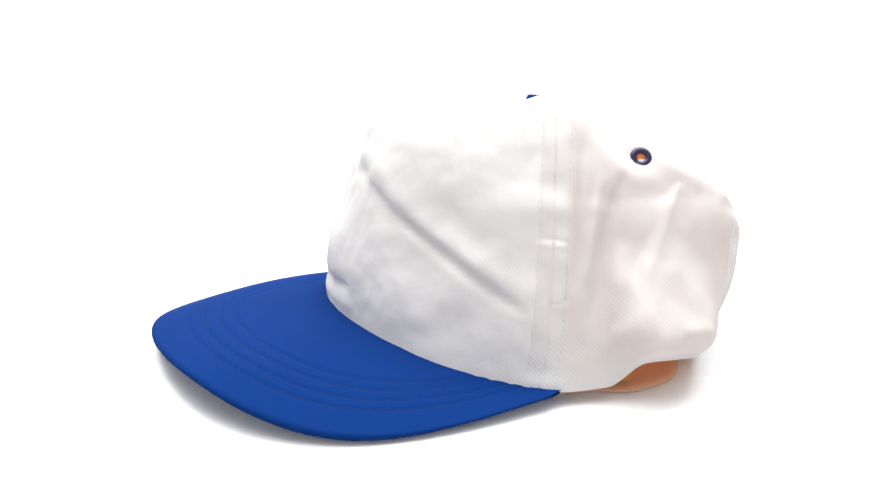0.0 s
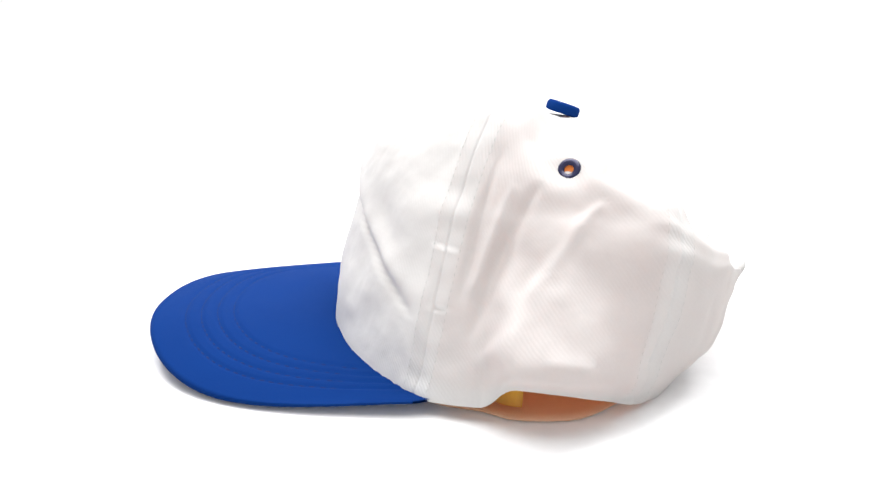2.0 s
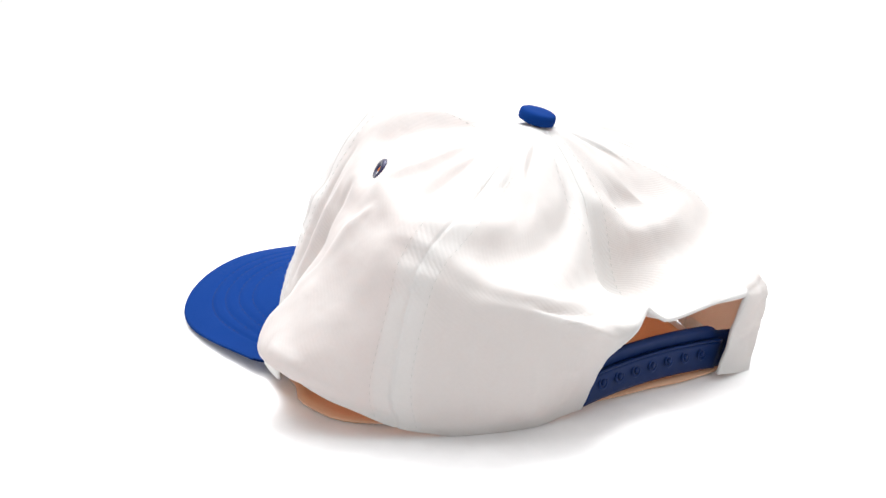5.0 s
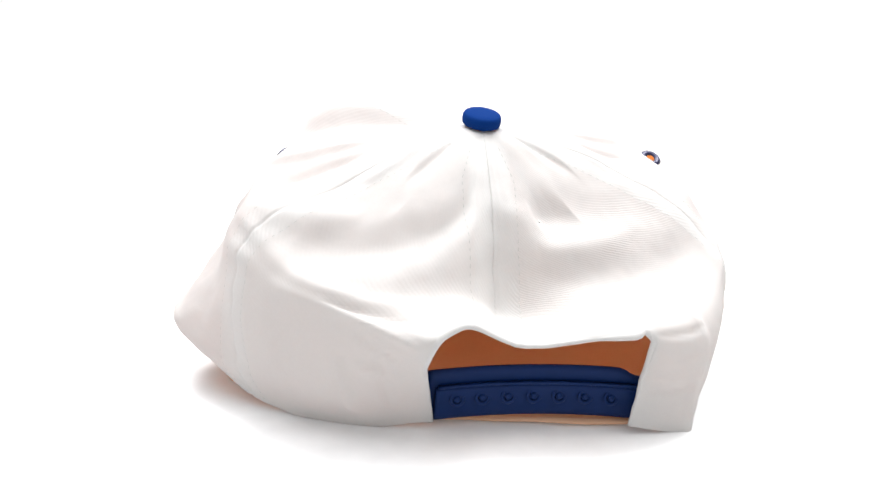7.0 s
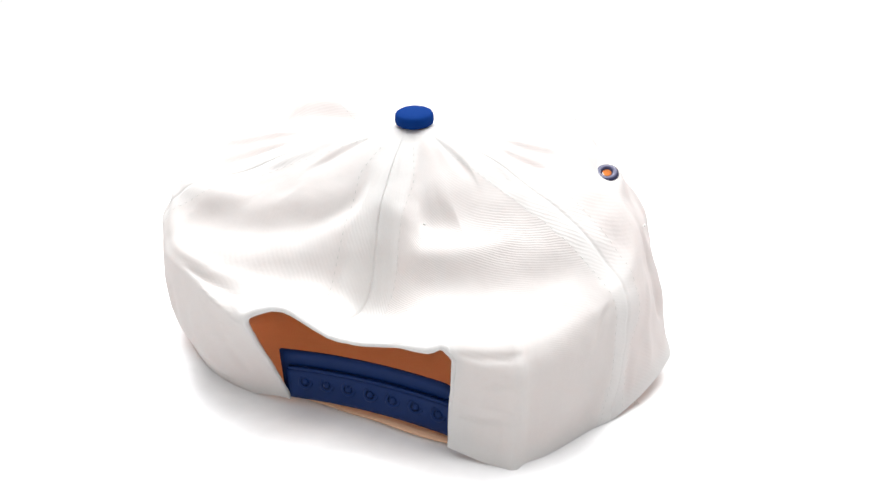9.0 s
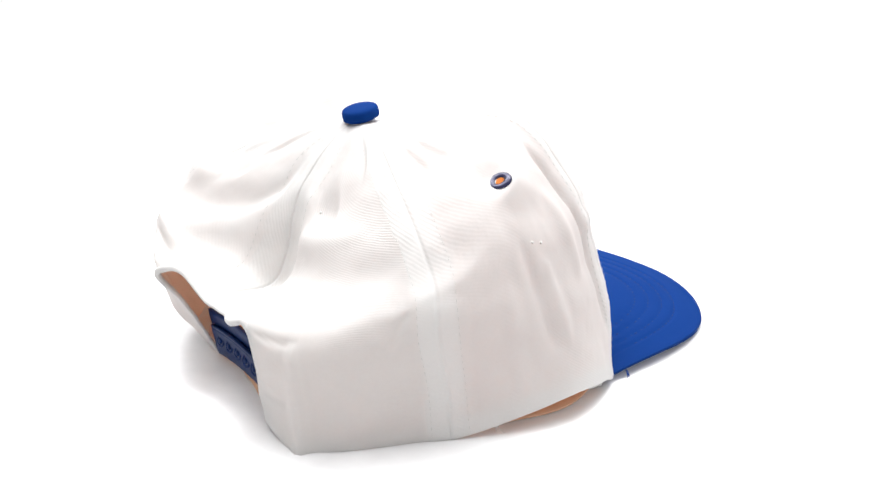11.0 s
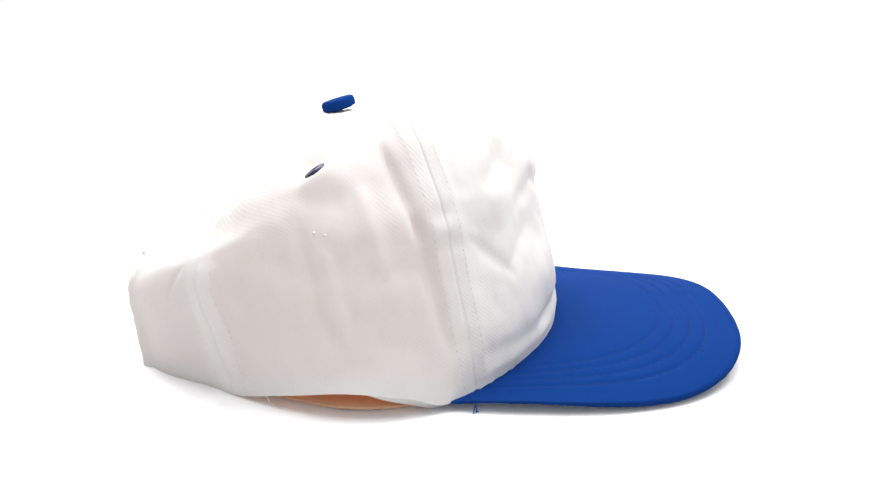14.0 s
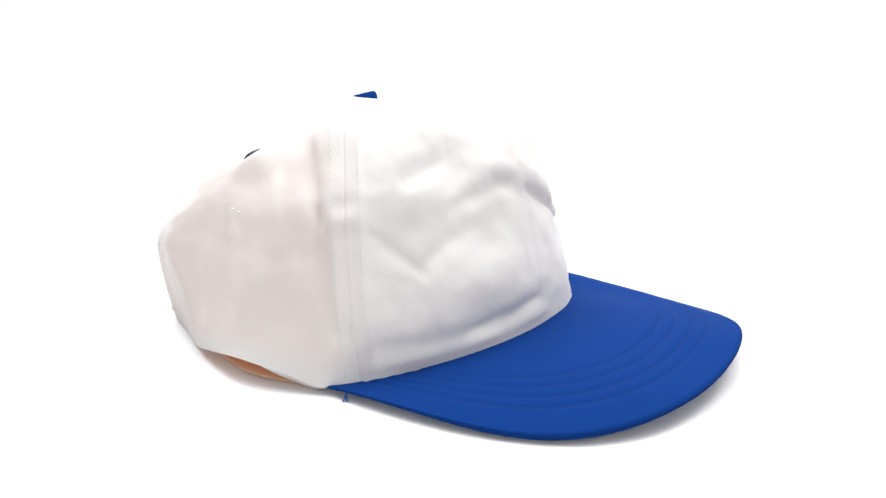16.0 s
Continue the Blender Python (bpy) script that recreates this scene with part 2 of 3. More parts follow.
BACK_FOLDS = [
    (249, 2.20, 230, 2.70, .006, -.0038), (249, 1.75, 236, 2.25, .005, .0034), (240, .50, 240, 1.60, .007, -.0030),
    (232, .30, 231, 1.60, .007, .0030), (293, 1.90, 304, 2.10, .005, -.0024), (294, .85, 303, 1.10, .005, -.0022),
    (294, 1.15, 303, 1.35, .005, .0022), (311, .10, 313, 1.70, .009, .0018), (336, .10, 333, 1.90, .008, -.0022),
    (346, .30, 342, 2.10, .010, .0022), (219, .30, 222, 1.90, .009, -.0020),
    (183, 4.05, 214, 2.95, .009, .0035), (203, 3.10, 236, 2.92, .008, .0035), (228, 2.95, 256, 2.45, .008, .0030),
    (303, 2.20, 340, 2.95, .012, .0012),
    (219, 3.30, 258, 4.05, .016, -.0110), (205, 3.30, 226, 3.80, .010, .0040), (220, 3.75, 232, 4.00, .009, -.0020),
    (278, 3.30, 324, 3.20, .018, -.0075), (286, 4.05, 302, 4.10, .009, -.0055), (283, 3.66, 315, 3.78, .009, .0050),
    (219, 4.08, 215, 4.68, .009, .0022), (227, 4.22, 232, 4.74, .010, -.0035), (193.5, 3.75, 198, 4.50, .010, .0065),
    (205, 3.60, 206, 4.38, .011, -.0075), (346, 4.52, 347, 4.15, .010, .0055), (336, 4.47, 336, 4.12, .009, -.0050),
    (336, 4.68, 323, 4.18, .009, .0028), (312, 4.78, 316, 4.38, .010, -.0048), (322, 2.50, 318, 1.70, .005, -.0025), (331, 2.40, 331, 1.50, .008, .0015),
    (303, -2.0, 303, 2.60, .0065, .0080), (244, 1.50, 236, 1.90, .005, -.0020), (243, 1.20, 234, 1.40, .005, .0018),
    (297, 1.55, 304, 1.70, .004, -.0020), (297, 1.25, 304, 1.30, .004, -.0018),
]
FOLDS = FRONT_FOLDS + SIDE_FOLDS + BACK_FOLDS


_a = np.linspace(math.pi / 2, -math.pi / 2, 200)
_x, _y = brim_root(_a)
ROOT_AZ = np.degrees(np.arctan2(_y - CENTRE[1], _x - CENTRE[0]))
ROOT_R, ROOT_H = np.hypot(_x - CENTRE[0], _y - CENTRE[1]), brim_z(_x, _y) - 0.001


def crown(az, lev):
    """Points of the crown for azimuths (degrees) and levels 0 (hem) to 5 (button)."""
    az, lev = np.asarray(az, float), np.asarray(lev, float)
    prof = pchip(AZ, TABLE, az % 360, 360.0)                       # n, 5, 2
    wrap = np.asarray(az % 360)
    near = (wrap > ROOT_AZ[0]) & (wrap < ROOT_AZ[-1])
    prof[near, 0, 0] = np.interp(wrap[near], ROOT_AZ, ROOT_R)
    prof[near, 0, 1] = np.interp(wrap[near], ROOT_AZ, ROOT_H)
    prof[:, 0, 1] = np.maximum(prof[:, 0, 1], FLOOR + 0.0006)
    a = np.radians(az)
    way = np.stack([np.cos(a), np.sin(a)], 1)
    P = np.zeros((len(az), 6, 3))
    P[:, :5, :2] = CENTRE + prof[:, :, :1] * way[:, None, :]
    P[:, :5, 2] = prof[:, :, 1]
    # the top draws in to the button, which sits behind the middle
    P[:, 4, :2] += 0.35 * (BUTTON[:2] - CENTRE)
    P[:, 5] = BUTTON
    # Catmull-Rom through the levels
    i = np.clip(np.floor(lev).astype(int), 0, 4)
    s = (lev - i)[:, None]
    n = np.arange(len(az))
    p1, p2 = P[n, i], P[n, i + 1]
    p0 = np.where((i > 0)[:, None], P[n, np.maximum(i - 1, 0)], 2 * p1 - p2)
    over = 2 * p2 - p1                      # the cloth comes level under the button
    over[:, 2] = p1[:, 2]
    p3 = np.where((i < 4)[:, None], P[n, np.minimum(i + 2, 5)], over)
    return 0.5 * (2 * p1 + (p2 - p0) * s + (2 * p0 - 5 * p1 + 4 * p2 - p3) * s ** 2 + (3 * p1 - p0 - 3 * p2 + p3) * s ** 3)


# Eyelets: place, azimuth and height angle that they face.
EYELETS = [((-0.1995, -0.1145, 0.2382), 152, 30), ((0.1975, -0.119, 0.2305), -84, 54)]


def facing(az, lift):
    a, b = radians(az), radians(lift)
    return np.array([math.cos(a) * math.cos(b), math.sin(a) * math.cos(b), math.sin(b)])


GAP = (248.0, 292.0)         # azimuths of the opening at the back


def opening(az):
    """Level of the arched hem over the opening."""
    s = (np.asarray(az, float) - GAP[0]) / (GAP[1] - GAP[0])
    return pchip([0, .05, .13, .22, .30, .42, .52, .64, .80, .89, .955, .985, 1.0], [1.35, 1.76, 2.03, 2.04, 2.00, 2.02, 2.05, 2.02, 1.98, 1.96, 2.08, 1.76, 1.25], s)


def shape(az, lev):
    """The crown with folds, felled seams and the unevenness of soft cloth."""
    az, lev = np.asarray(az, float), np.asarray(lev, float)
    P = crown(az, lev)
    e = 0.02
    du = crown(az + 0.5, lev) - crown(az - 0.5, lev)
    dv = crown(az, np.minimum(lev + e, 5)) - crown(az, np.maximum(lev - e, 0))
    N = np.cross(du, dv)
    N /= np.maximum(np.linalg.norm(N, axis=1), 1e-9)[:, None]
    top = np.clip((5 - lev) / 0.8, 0, 1)
    d = np.zeros(len(az))
    for a0, l0, a1, l1, w, depth in FOLDS:
        m = 0.5 * (a0 + a1)
        a = (az - m + 180) % 360 - 180 + m
        d += depth * fold(a, lev, a0, l0, a1, l1, w)
    for s in SEAMS.values():
        off = ((az - s - lean(s, lev) + 180) % 360 - 180) * math.pi / 180 * 0.22
        step, groove = (0.0009, 0.0014) if s == 266.5 else (0.0006, 0.0009) if s > 200 else (0.0010, 0.0012)
        d += step / (1 + np.exp((np.abs(off) - 0.0185) / 0.0024)) - groove * bump_at(off, 0, 0.0014)
        pucker = np.sin(lev * 7.0 + s + 2 * np.sin(lev * 2.3)) + 0.4 * np.sin(lev * 13 + 2 * s + off * 60)
        d += PUCKER[s] * pucker * bump_at(off, 0, 0.016)
    soft = np.array([noise.noise(Vector(p * 20)) * 0.0032 + noise.noise(Vector(p * 48 + 7)) * 0.0010
                     + noise.noise(Vector(p * 110 + 3)) * 0.0002 for p in P])
    way = np.stack([np.cos(np.radians(az)), np.sin(np.radians(az)), np.full(len(az), 0.25)], 1)
    for corner, flare in ((251.5, 0.0115), (288.5, 0.0115)):   # the opening's corners stand out
        a = (az - corner + 180) % 360 - 180
        wide = np.where(a * (corner - 270) > 0, 3.2, 5.5)
        P = P + way * (flare * np.exp(-(a / wide) ** 2 - ((lev - 1.95) / 0.28) ** 2))[:, None]
    P = P + N * ((d + soft * (0.3 + 0.7 * np.clip(lev / 0.5, 0, 1))) * top)[:, None]
    for place, turn, lift in EYELETS:      # the pressed ring pulls the cloth flat
        q, n = np.array(place), facing(turn, lift)
        w = np.exp(-(np.linalg.norm(P - q, axis=1) / 0.026) ** 3)
        P = P - n * (((P - q) @ n) * w)[:, None]
    return P


def surface(az, lev):
    """Points of the crown and their outward directions."""
    az, lev = np.asarray(az, float), np.asarray(lev, float)
    du = shape(az + 0.25, lev) - shape(az - 0.25, lev)
    dv = shape(az, np.minimum(lev + 0.02, 4.99)) - shape(az, np.maximum(lev - 0.02, 0))
    N = np.cross(du, dv)
    N /= np.maximum(np.linalg.norm(N, axis=1), 1e-9)[:, None]
    return shape(az, lev), N


def spread(az, lev):
    """The opening's slack edge bows outward over the strap."""
    bow = 0.4 * np.clip((2.6 - lev) / 0.6, 0, 1) + 1.1 * np.exp(-((lev - 1.72) / 0.36) ** 2)
    return az + bow * np.exp(-((az - GAP[1]) / 5.0) ** 2)


def panel(name, a0, a1, label, outside, inside):
    """One cloth panel of the crown: white outside, orange inside for warm bounced light, closed at its edges."""
    bm = bmesh.new()
    uvl = bm.loops.layers.uv.new("UVMap")
    uv, normals = {}, []
    stiff = outside is STIFF_WHITE
    thick = 0.0040

    def quad(a, b, c, d, mat):
        f = bm.faces.new((a, b, c, d))
        f.material_index = mat
        for loop in f.loops:
            loop[uvl].uv = uv[loop.vert]

    bounds = [a0] + [g for g in GAP if a0 < g < a1] + [a1]
    for lo, hi in zip(bounds[:-1], bounds[1:]):
        az = np.linspace(lo, hi, max(8, int((hi - lo) / 0.85)) + 1)
        near = [lo + d for d in (.1, .25, .45, .7)] + [hi - d for d in (.1, .25, .45, .7)]
        az = np.array(sorted(set(np.round(np.concatenate([az, near]), 4).tolist())))
        gap = GAP[0] <= lo and hi <= GAP[1]
        cut = opening(az) if gap else np.zeros(len(az))
        low = np.linspace(0, 1, 34)[None] * (2.5 - cut[:, None]) + cut[:, None]
        high = np.concatenate([np.linspace(2.5, 4.4, 34)[1:], np.linspace(4.46, 4.97, 9)])
        lev = np.concatenate([low, np.repeat(high[None], len(az), 0)], 1)
        n, m = lev.shape
        A, L = np.repeat(az, m), lev.ravel()
        P, N = surface(spread(warp(A, L), L), L)
        outer = [bm.verts.new(p * U) for p in P]
        inner = [bm.verts.new(q * U) for q in P - N * thick]
        normals += [tuple(v) for v in N] + [tuple(-v) for v in N]
        arc = np.radians(A) * 0.22 * U
        for k, (o, i) in enumerate(zip(outer, inner)):
            uv[o] = uv[i] = (arc[k], L[k] * 0.058 * U)
        for i in range(n - 1):
            for j in range(m - 1):
                a, b, c, d = i * m + j, (i + 1) * m + j, (i + 1) * m + j + 1, i * m + j + 1
                mid = 0.5 * (az[i] + az[i + 1])
                reach = max(0.02, math.hypot(P[a, 0] - BUTTON[0], P[a, 1] - BUTTON[1]))
                doubled = min(abs((mid - q + 180) % 360 - 180) for q in SEAMS.values()) * reach < 0.93
                quad(outer[a], outer[b], outer[c], outer[d], 2 if doubled else 0)
                turned = lev[i, j] - cut[i] < 0.30 and not stiff
                quad(inner[d], inner[c], inner[b], inner[a], 0 if turned else 1)
            a, b = i * m, (i + 1) * m
            quad(inner[a], inner[b], outer[b], outer[a], 0)
            a, b = i * m + m - 1, (i + 1) * m + m - 1
            quad(outer[a], outer[b], inner[b], inner[a], 0)
        for i in (0, n - 1):
            for j in range(m - 1):
                a, b = i * m + j, i * m + j + 1
                q = (outer[a], outer[b], inner[b], inner[a])
                quad(*(q if i == 0 else tuple(reversed(q))), 0)
    ob = part(name, bm, [outside, inside, SEAM_WHITE], cap, label)
    ob.data.normals_split_custom_set_from_vertices(normals)
    return ob


panel("front_panel", 22, 158, "stiff white front panel with a diagonal crease", STIFF_WHITE, WARM_LIT_LINING)
panel("side_panel", 158, 209, "white side panel with slanting folds", WHITE, WARM_LIT_LINING)
panel("side_panel", 327 - 360, 22, "white side panel with soft folds", WHITE, WARM_LIT_LINING)
panel("back_panel", 209, 266.5, "white back panel, sunken", WHITE, PALE_LINING)
panel("back_panel", 266.5, 327, "white back panel with a ribbed weave, sunken", RIBBED_WHITE, PALE_LINING)


ROWS = (0.725, 0.78, 0.835, 0.887)


def brim_scale(x, y):
    """How far out a point lies: 1 at the brim's edge, as brim_edge() scales."""
    c, m = 0.8, 1.0
    for _ in range(6):
        full = FULL * (1.15 if x > BX else 0.70) * m * 2 * c * math.sqrt(max(0.0, 1 - c * c)) * math.tanh(abs(x - BX) / 0.01)
        w = (x - BX - math.copysign(full, x - BX)) / (1 + LOPSIDED * math.copysign(1, x - BX))
        u = abs(w) / BW
        v = max(0.0, y - BY0 - SKEW * w - SKEW2 * w * c) / (BYT - BY0)
        lo, hi = 0.01, 1.4
        for _ in range(18):
            m = 0.5 * (lo + hi)
            if (u / m) ** (2 / BN) + (v / m) ** (2 / BM_) > 1:
                lo = m
            else:
                hi = m
        c = min(1.0, (v / m) ** (1 / BM_))
    return m


def quilted(x, y):
    """The brim's top, drawn in along its rows of stitches."""
    k = brim_scale(x, y)
    return brim_z(x, y) - sum(0.0018 * math.exp(-((k - r) / 0.0065) ** 2) for r in ROWS)


def opening_roll():
    """The soft rolled hem round the opening at the back."""
    down, up = np.linspace(1.35, 0.0, 14), np.linspace(0.0, 1.25, 14)
    arch = np.linspace(GAP[0], GAP[1], 60)
    az = np.concatenate([np.full(14, GAP[0]), arch[1:-1], np.full(14, GAP[1])])
    lev = np.concatenate([up / 1.25 * 1.35, opening(arch)[1:-1], down / 1.35 * 1.25])
    P, N = surface(spread(az, lev), lev)
    P = P - N * 0.002
    bm = bmesh.new()
    rings = []
    for i in range(len(P)):
        way = Vector(P[min(i + 1, len(P) - 1)] - P[max(i - 1, 0)]).normalized()
        side = Vector(N[i])
        side = (side - way * side.dot(way)).normalized()
        other = way.cross(side)
        r = 0.0022 + 0.0016 * (math.exp(-((i - 20) / 6) ** 2) + math.exp(-((i - len(P) + 19) / 5) ** 2)) + 0.0005 * noise.noise(Vector(P[i] * 60))
        rings.append([bm.verts.new((Vector(P[i]) + (side * math.cos(b) + other * math.sin(b)) * r) * U) for b in np.linspace(0, 2 * math.pi, 10, endpoint=False)])
    for p, q in zip(rings[:-1], rings[1:]):
        for k in range(10):
            bm.faces.new((p[k], p[(k + 1) % 10], q[(k + 1) % 10], q[k]))
    bm.faces.new(rings[0])
    bm.faces.new(list(reversed(rings[-1])))
    bmesh.ops.recalc_face_normals(bm, faces=bm.faces)
    part("opening_hem", bm, WHITE, cap, "soft rolled white hem round the opening")


opening_roll()


def brim():
    bm = bmesh.new()
    uvl = bm.loops.layers.uv.new("UVMap")
    aa = np.linspace(-math.pi / 2, math.pi / 2, 121)
    # across: top from root to edge, round the edge, back underneath
    t = 0.0085
    rho = np.concatenate([np.linspace(0, 0.985, 90), [1.0, 1.004, 1.002, 0.994, 0.980], np.linspace(0.94, 0, 12)])
    dz = np.concatenate([np.zeros(90), [-0.0008, -0.0026, -0.0050, -0.0072, -t], np.full(12, -t)])
    rings = []
    for a in aa:
        x0, y0 = brim_root(a, 0.03)
        x1, y1 = brim_edge(a)
        row = []
        thin = 1 - 0.7 * abs(math.sin(a)) ** 10          # skived where it runs in under the hem
        for r, d in zip(rho, dz * thin):
            x, y = x0 + (x1 - x0) * r, y0 + (y1 - y0) * r
            row.append(bm.verts.new((x * U, y * U, ((quilted(x, y) if d == 0 else brim_z(x, y)) + d) * U)))
        rings.append(row)
    for i in range(len(rings) - 1):
        for j in range(len(rho) - 1):
            f = bm.faces.new((rings[i][j], rings[i][j + 1], rings[i + 1][j + 1], rings[i + 1][j]))
            for loop in f.loops:
                loop[uvl].uv = (loop.vert.co.x, loop.vert.co.y)
    bmesh.ops.recalc_face_normals(bm, faces=bm.faces)
    return part("brim", bm, BLUE, cap, "royal blue cloth brim, bent down at both sides")


BRIM = brim()


def stitch(bm, p, q, up, wide, high):
    """One short raised stitch from p to q."""
    p, q, up = Vector(p), Vector(q), Vector(up)
    side = (q - p).cross(up).normalized() * wide
    mid = (p + q) / 2
    base = [bm.verts.new(p), bm.verts.new(mid + side), bm.verts.new(q), bm.verts.new(mid - side)]
    crest = [bm.verts.new(p.lerp(q, f) + up * high) for f in (0.25, 0.75)]
    for f in ((0, 1, 4), (1, 5, 4), (1, 2, 5), (2, 3, 5), (3, 4, 5), (3, 0, 4)):
        bm.faces.new([(base + crest)[k] for k in f])


def brim_rows():
    for k, scale in enumerate(ROWS):
        bm = bmesh.new()
        a = np.linspace(-1.45, 1.45, 2400)
        x, y = brim_edge(a, scale)
        z = brim_z(x, y) - 0.0017
        P = np.stack([x, y, z], 1) * U
        run = np.concatenate([[0], np.cumsum(np.linalg.norm(np.diff(P, axis=0), axis=1))])
        s = 0.0
        rnd = random.Random(k)
        root = BYC - (BYC - BY0) * (np.abs((x - BX) / BW)) ** BQ
        while s < run[-1] - 0.004:
            i, j = np.searchsorted(run, s), np.searchsorted(run, s + 0.0030)
            if y[i] > root[i] + 0.004:
                lift = Vector((0, 0, 0.00005))
                stitch(bm, Vector(P[i]) + lift, Vector(P[j]) + lift, (0, 0, 1), 0.00048, 0.00036)
            s += 0.0043 + rnd.uniform(-0.0003, 0.0003)
        part("stitching", bm, SHADED_THREAD, BRIM, "row of blue stitches, darkened for shade in their groove")


brim_rows()


def seam_rows():
    for name, s in SEAMS.items():
        bm = bmesh.new()
        hem = 2.15 if name == "centre_back" else 0.1
        for off in (-1.35, 1.35):
            lev = np.linspace(hem, 4.7, 600)
            r = np.linalg.norm(crown(np.full(600, s), lev)[:, :2] - BUTTON[:2], axis=1)
            az = s + lean(s, lev) + np.degrees(0.0155 * (1 if off > 0 else -1) / np.maximum(r, 0.05))
            P, N = surface(az, lev)
            P = (P + N * 0.0004) * U
            run = np.concatenate([[0], np.cumsum(np.linalg.norm(np.diff(P, axis=0), axis=1))])
            d = 0.0
            while d < run[-1] - 0.004:
                i, j = np.searchsorted(run, d), np.searchsorted(run, d + 0.0020)
                stitch(bm, P[i], P[j], N[i], *((0.00018, 0.00014) if s < 200 or name == "centre_back" else (0.00012, 0.00008)))
                d += 0.0031
        part("seam_stitching", bm, GREYED_THREAD, cap, "white seam stitches, greyed for the shade they sink into")


seam_rows()


def lathe(profile, steps=40):
    bm = bmesh.new()
    rings = [[bm.verts.new((r * math.cos(a), r * math.sin(a), z)) for a in np.linspace(0, 2 * math.pi, steps, endpoint=False)] for r, z in profile]
    for p, q in zip(rings[:-1], rings[1:]):
        for i in range(steps):
            bm.faces.new((p[i], p[(i + 1) % steps], q[(i + 1) % steps], q[i]))
    bm.faces.new(list(reversed(rings[0])))
    bm.faces.new(rings[-1])
    bmesh.ops.recalc_face_normals(bm, faces=bm.faces)
    return bm


def ring(R, r, flat=1.0, steps=36, sides=12):
    bm = bmesh.new()
    V = [[bm.verts.new(((R + r * math.cos(b)) * math.cos(a), (R + r * math.cos(b)) * math.sin(a), r * flat * math.sin(b)))
          for b in np.linspace(0, 2 * math.pi, sides, endpoint=False)] for a in np.linspace(0, 2 * math.pi, steps, endpoint=False)]
    for i in range(steps):
        for j in range(sides):
            bm.faces.new((V[i][j], V[(i + 1) % steps][j], V[(i + 1) % steps][(j + 1) % sides], V[i][(j + 1) % sides]))
    bmesh.ops.recalc_face_normals(bm, faces=bm.faces)
    return bm


def top_button():
    R, H = 0.0200 * U, 0.0130 * U
    prof = [(R * 0.80, 0), (R * 0.97, H * 0.12), (R, H * 0.35), (R * 0.99, H * 0.70), (R * 0.94, H * 0.88), (R * 0.86, H * 0.96), (R * 0.5, H * 1.0), (R * 0.08, H * 1.01)]
    ob = part("button", lathe(prof), BLUE, cap, "cloth-covered royal blue top button")
    ob.matrix_local = Matrix.Translation(Vector((0.001, -0.129, 0.2708)) * U) @ pose(0, 0, 0, 17, 3, 0)


top_button()


def eyelet(place, turn, lift):
    """A pressed metal ring in the crown."""
    ob = part("eyelet", ring(0.0080 * U, 0.0038 * U, 0.8), NAVY_METAL, cap, "dark navy enamelled metal eyelet")
    ob.matrix_local = Matrix.Translation(Vector(place) * U) @ Vector(facing(turn, lift)).to_track_quat("Z", "Y").to_matrix().to_4x4()
    part("hole", lathe([(0.0070 * U, -0.0004), (0.0070 * U, 0.0005), (0.002 * U, 0.0003)], 24), WARM_LIT_LINING, ob, "lining seen through the eyelet, coloured orange for warm light inside")
    return ob


for spot in EYELETS:
    eyelet(*spot)


# ---- strap across the opening ----
def strap_at(s, h):
    """A point of the strap: s from -1 to 1 along it, height h."""
    x = 0.012 + 0.125 * s
    y = -0.284 - 0.021 * s - 0.008 * s * s - 0.011 * (h - 0.05) / 0.05
    return Vector((x, y, h + 0.006 * (1 - s * s))) * U


def strap_strip(s0, s1, h0, h1, out, thick, drop=0.0):
    bm = bmesh.new()
    n = 40
    rows = []
    for i in range(n + 1):
        s = s0 + (s1 - s0) * i / n
        b = Vector((0, -1, 0))
        top = h1 - drop / (1 + math.exp((0.70 - s) / 0.02))      # the upper layer ends short
        c = [strap_at(s, h0), strap_at(s, h0 + 0.12 * (top - h0)), strap_at(s, top - 0.12 * (top - h0)), strap_at(s, top)]
        o = [out - 0.0006, out, out, out - 0.0006]
        front = [p + b * (k * U) for p, k in zip(c, o)]
        back = [p + b * ((out - thick) * U) for p in reversed(c)]
        rows.append([bm.verts.new(p) for p in front + back])
    m = len(rows[0])
    for i in range(n):
        for j in range(m):
            bm.faces.new((rows[i][j], rows[i + 1][j], rows[i + 1][(j + 1) % m], rows[i][(j + 1) % m]))
    bm.faces.new(rows[0])
    bm.faces.new(rows[-1])
    bmesh.ops.recalc_face_normals(bm, faces=bm.faces)
    return bm


def strap():
    band = part("strap", strap_strip(-0.76, 0.93, 0.0125, 0.0645, 0.000, 0.004, 0.0075), NAVY, cap, "navy plastic snap strap")
    part("strap_tongue", strap_strip(-0.70, 0.80, 0.013, 0.046, 0.0045, 0.004), NAVY, band, "overlapping navy strap end")
    part("rib", strap_strip(-0.68, 0.78, 0.0460, 0.0490, 0.0052, 0.005), NAVY, band)
    for i in range(7):
        s = -0.54 + 1.126 * i / 6
        ob = part("snap", ring(0.0060 * U, 0.0016 * U, 0.55, 24, 8), NAVY, band, "round snap in the strap")
        ob.matrix_local = Matrix.Translation(strap_at(s, 0.034) + Vector((0, -0.0050 * U, 0))) @ pose(0, 0, 0, 84, 0, 0)
        part("peg", lathe([(0.0032 * U, -0.0006), (0.0032 * U, 0.0004), (0.0022 * U, 0.0007)], 16), NAVY, ob)


strap()


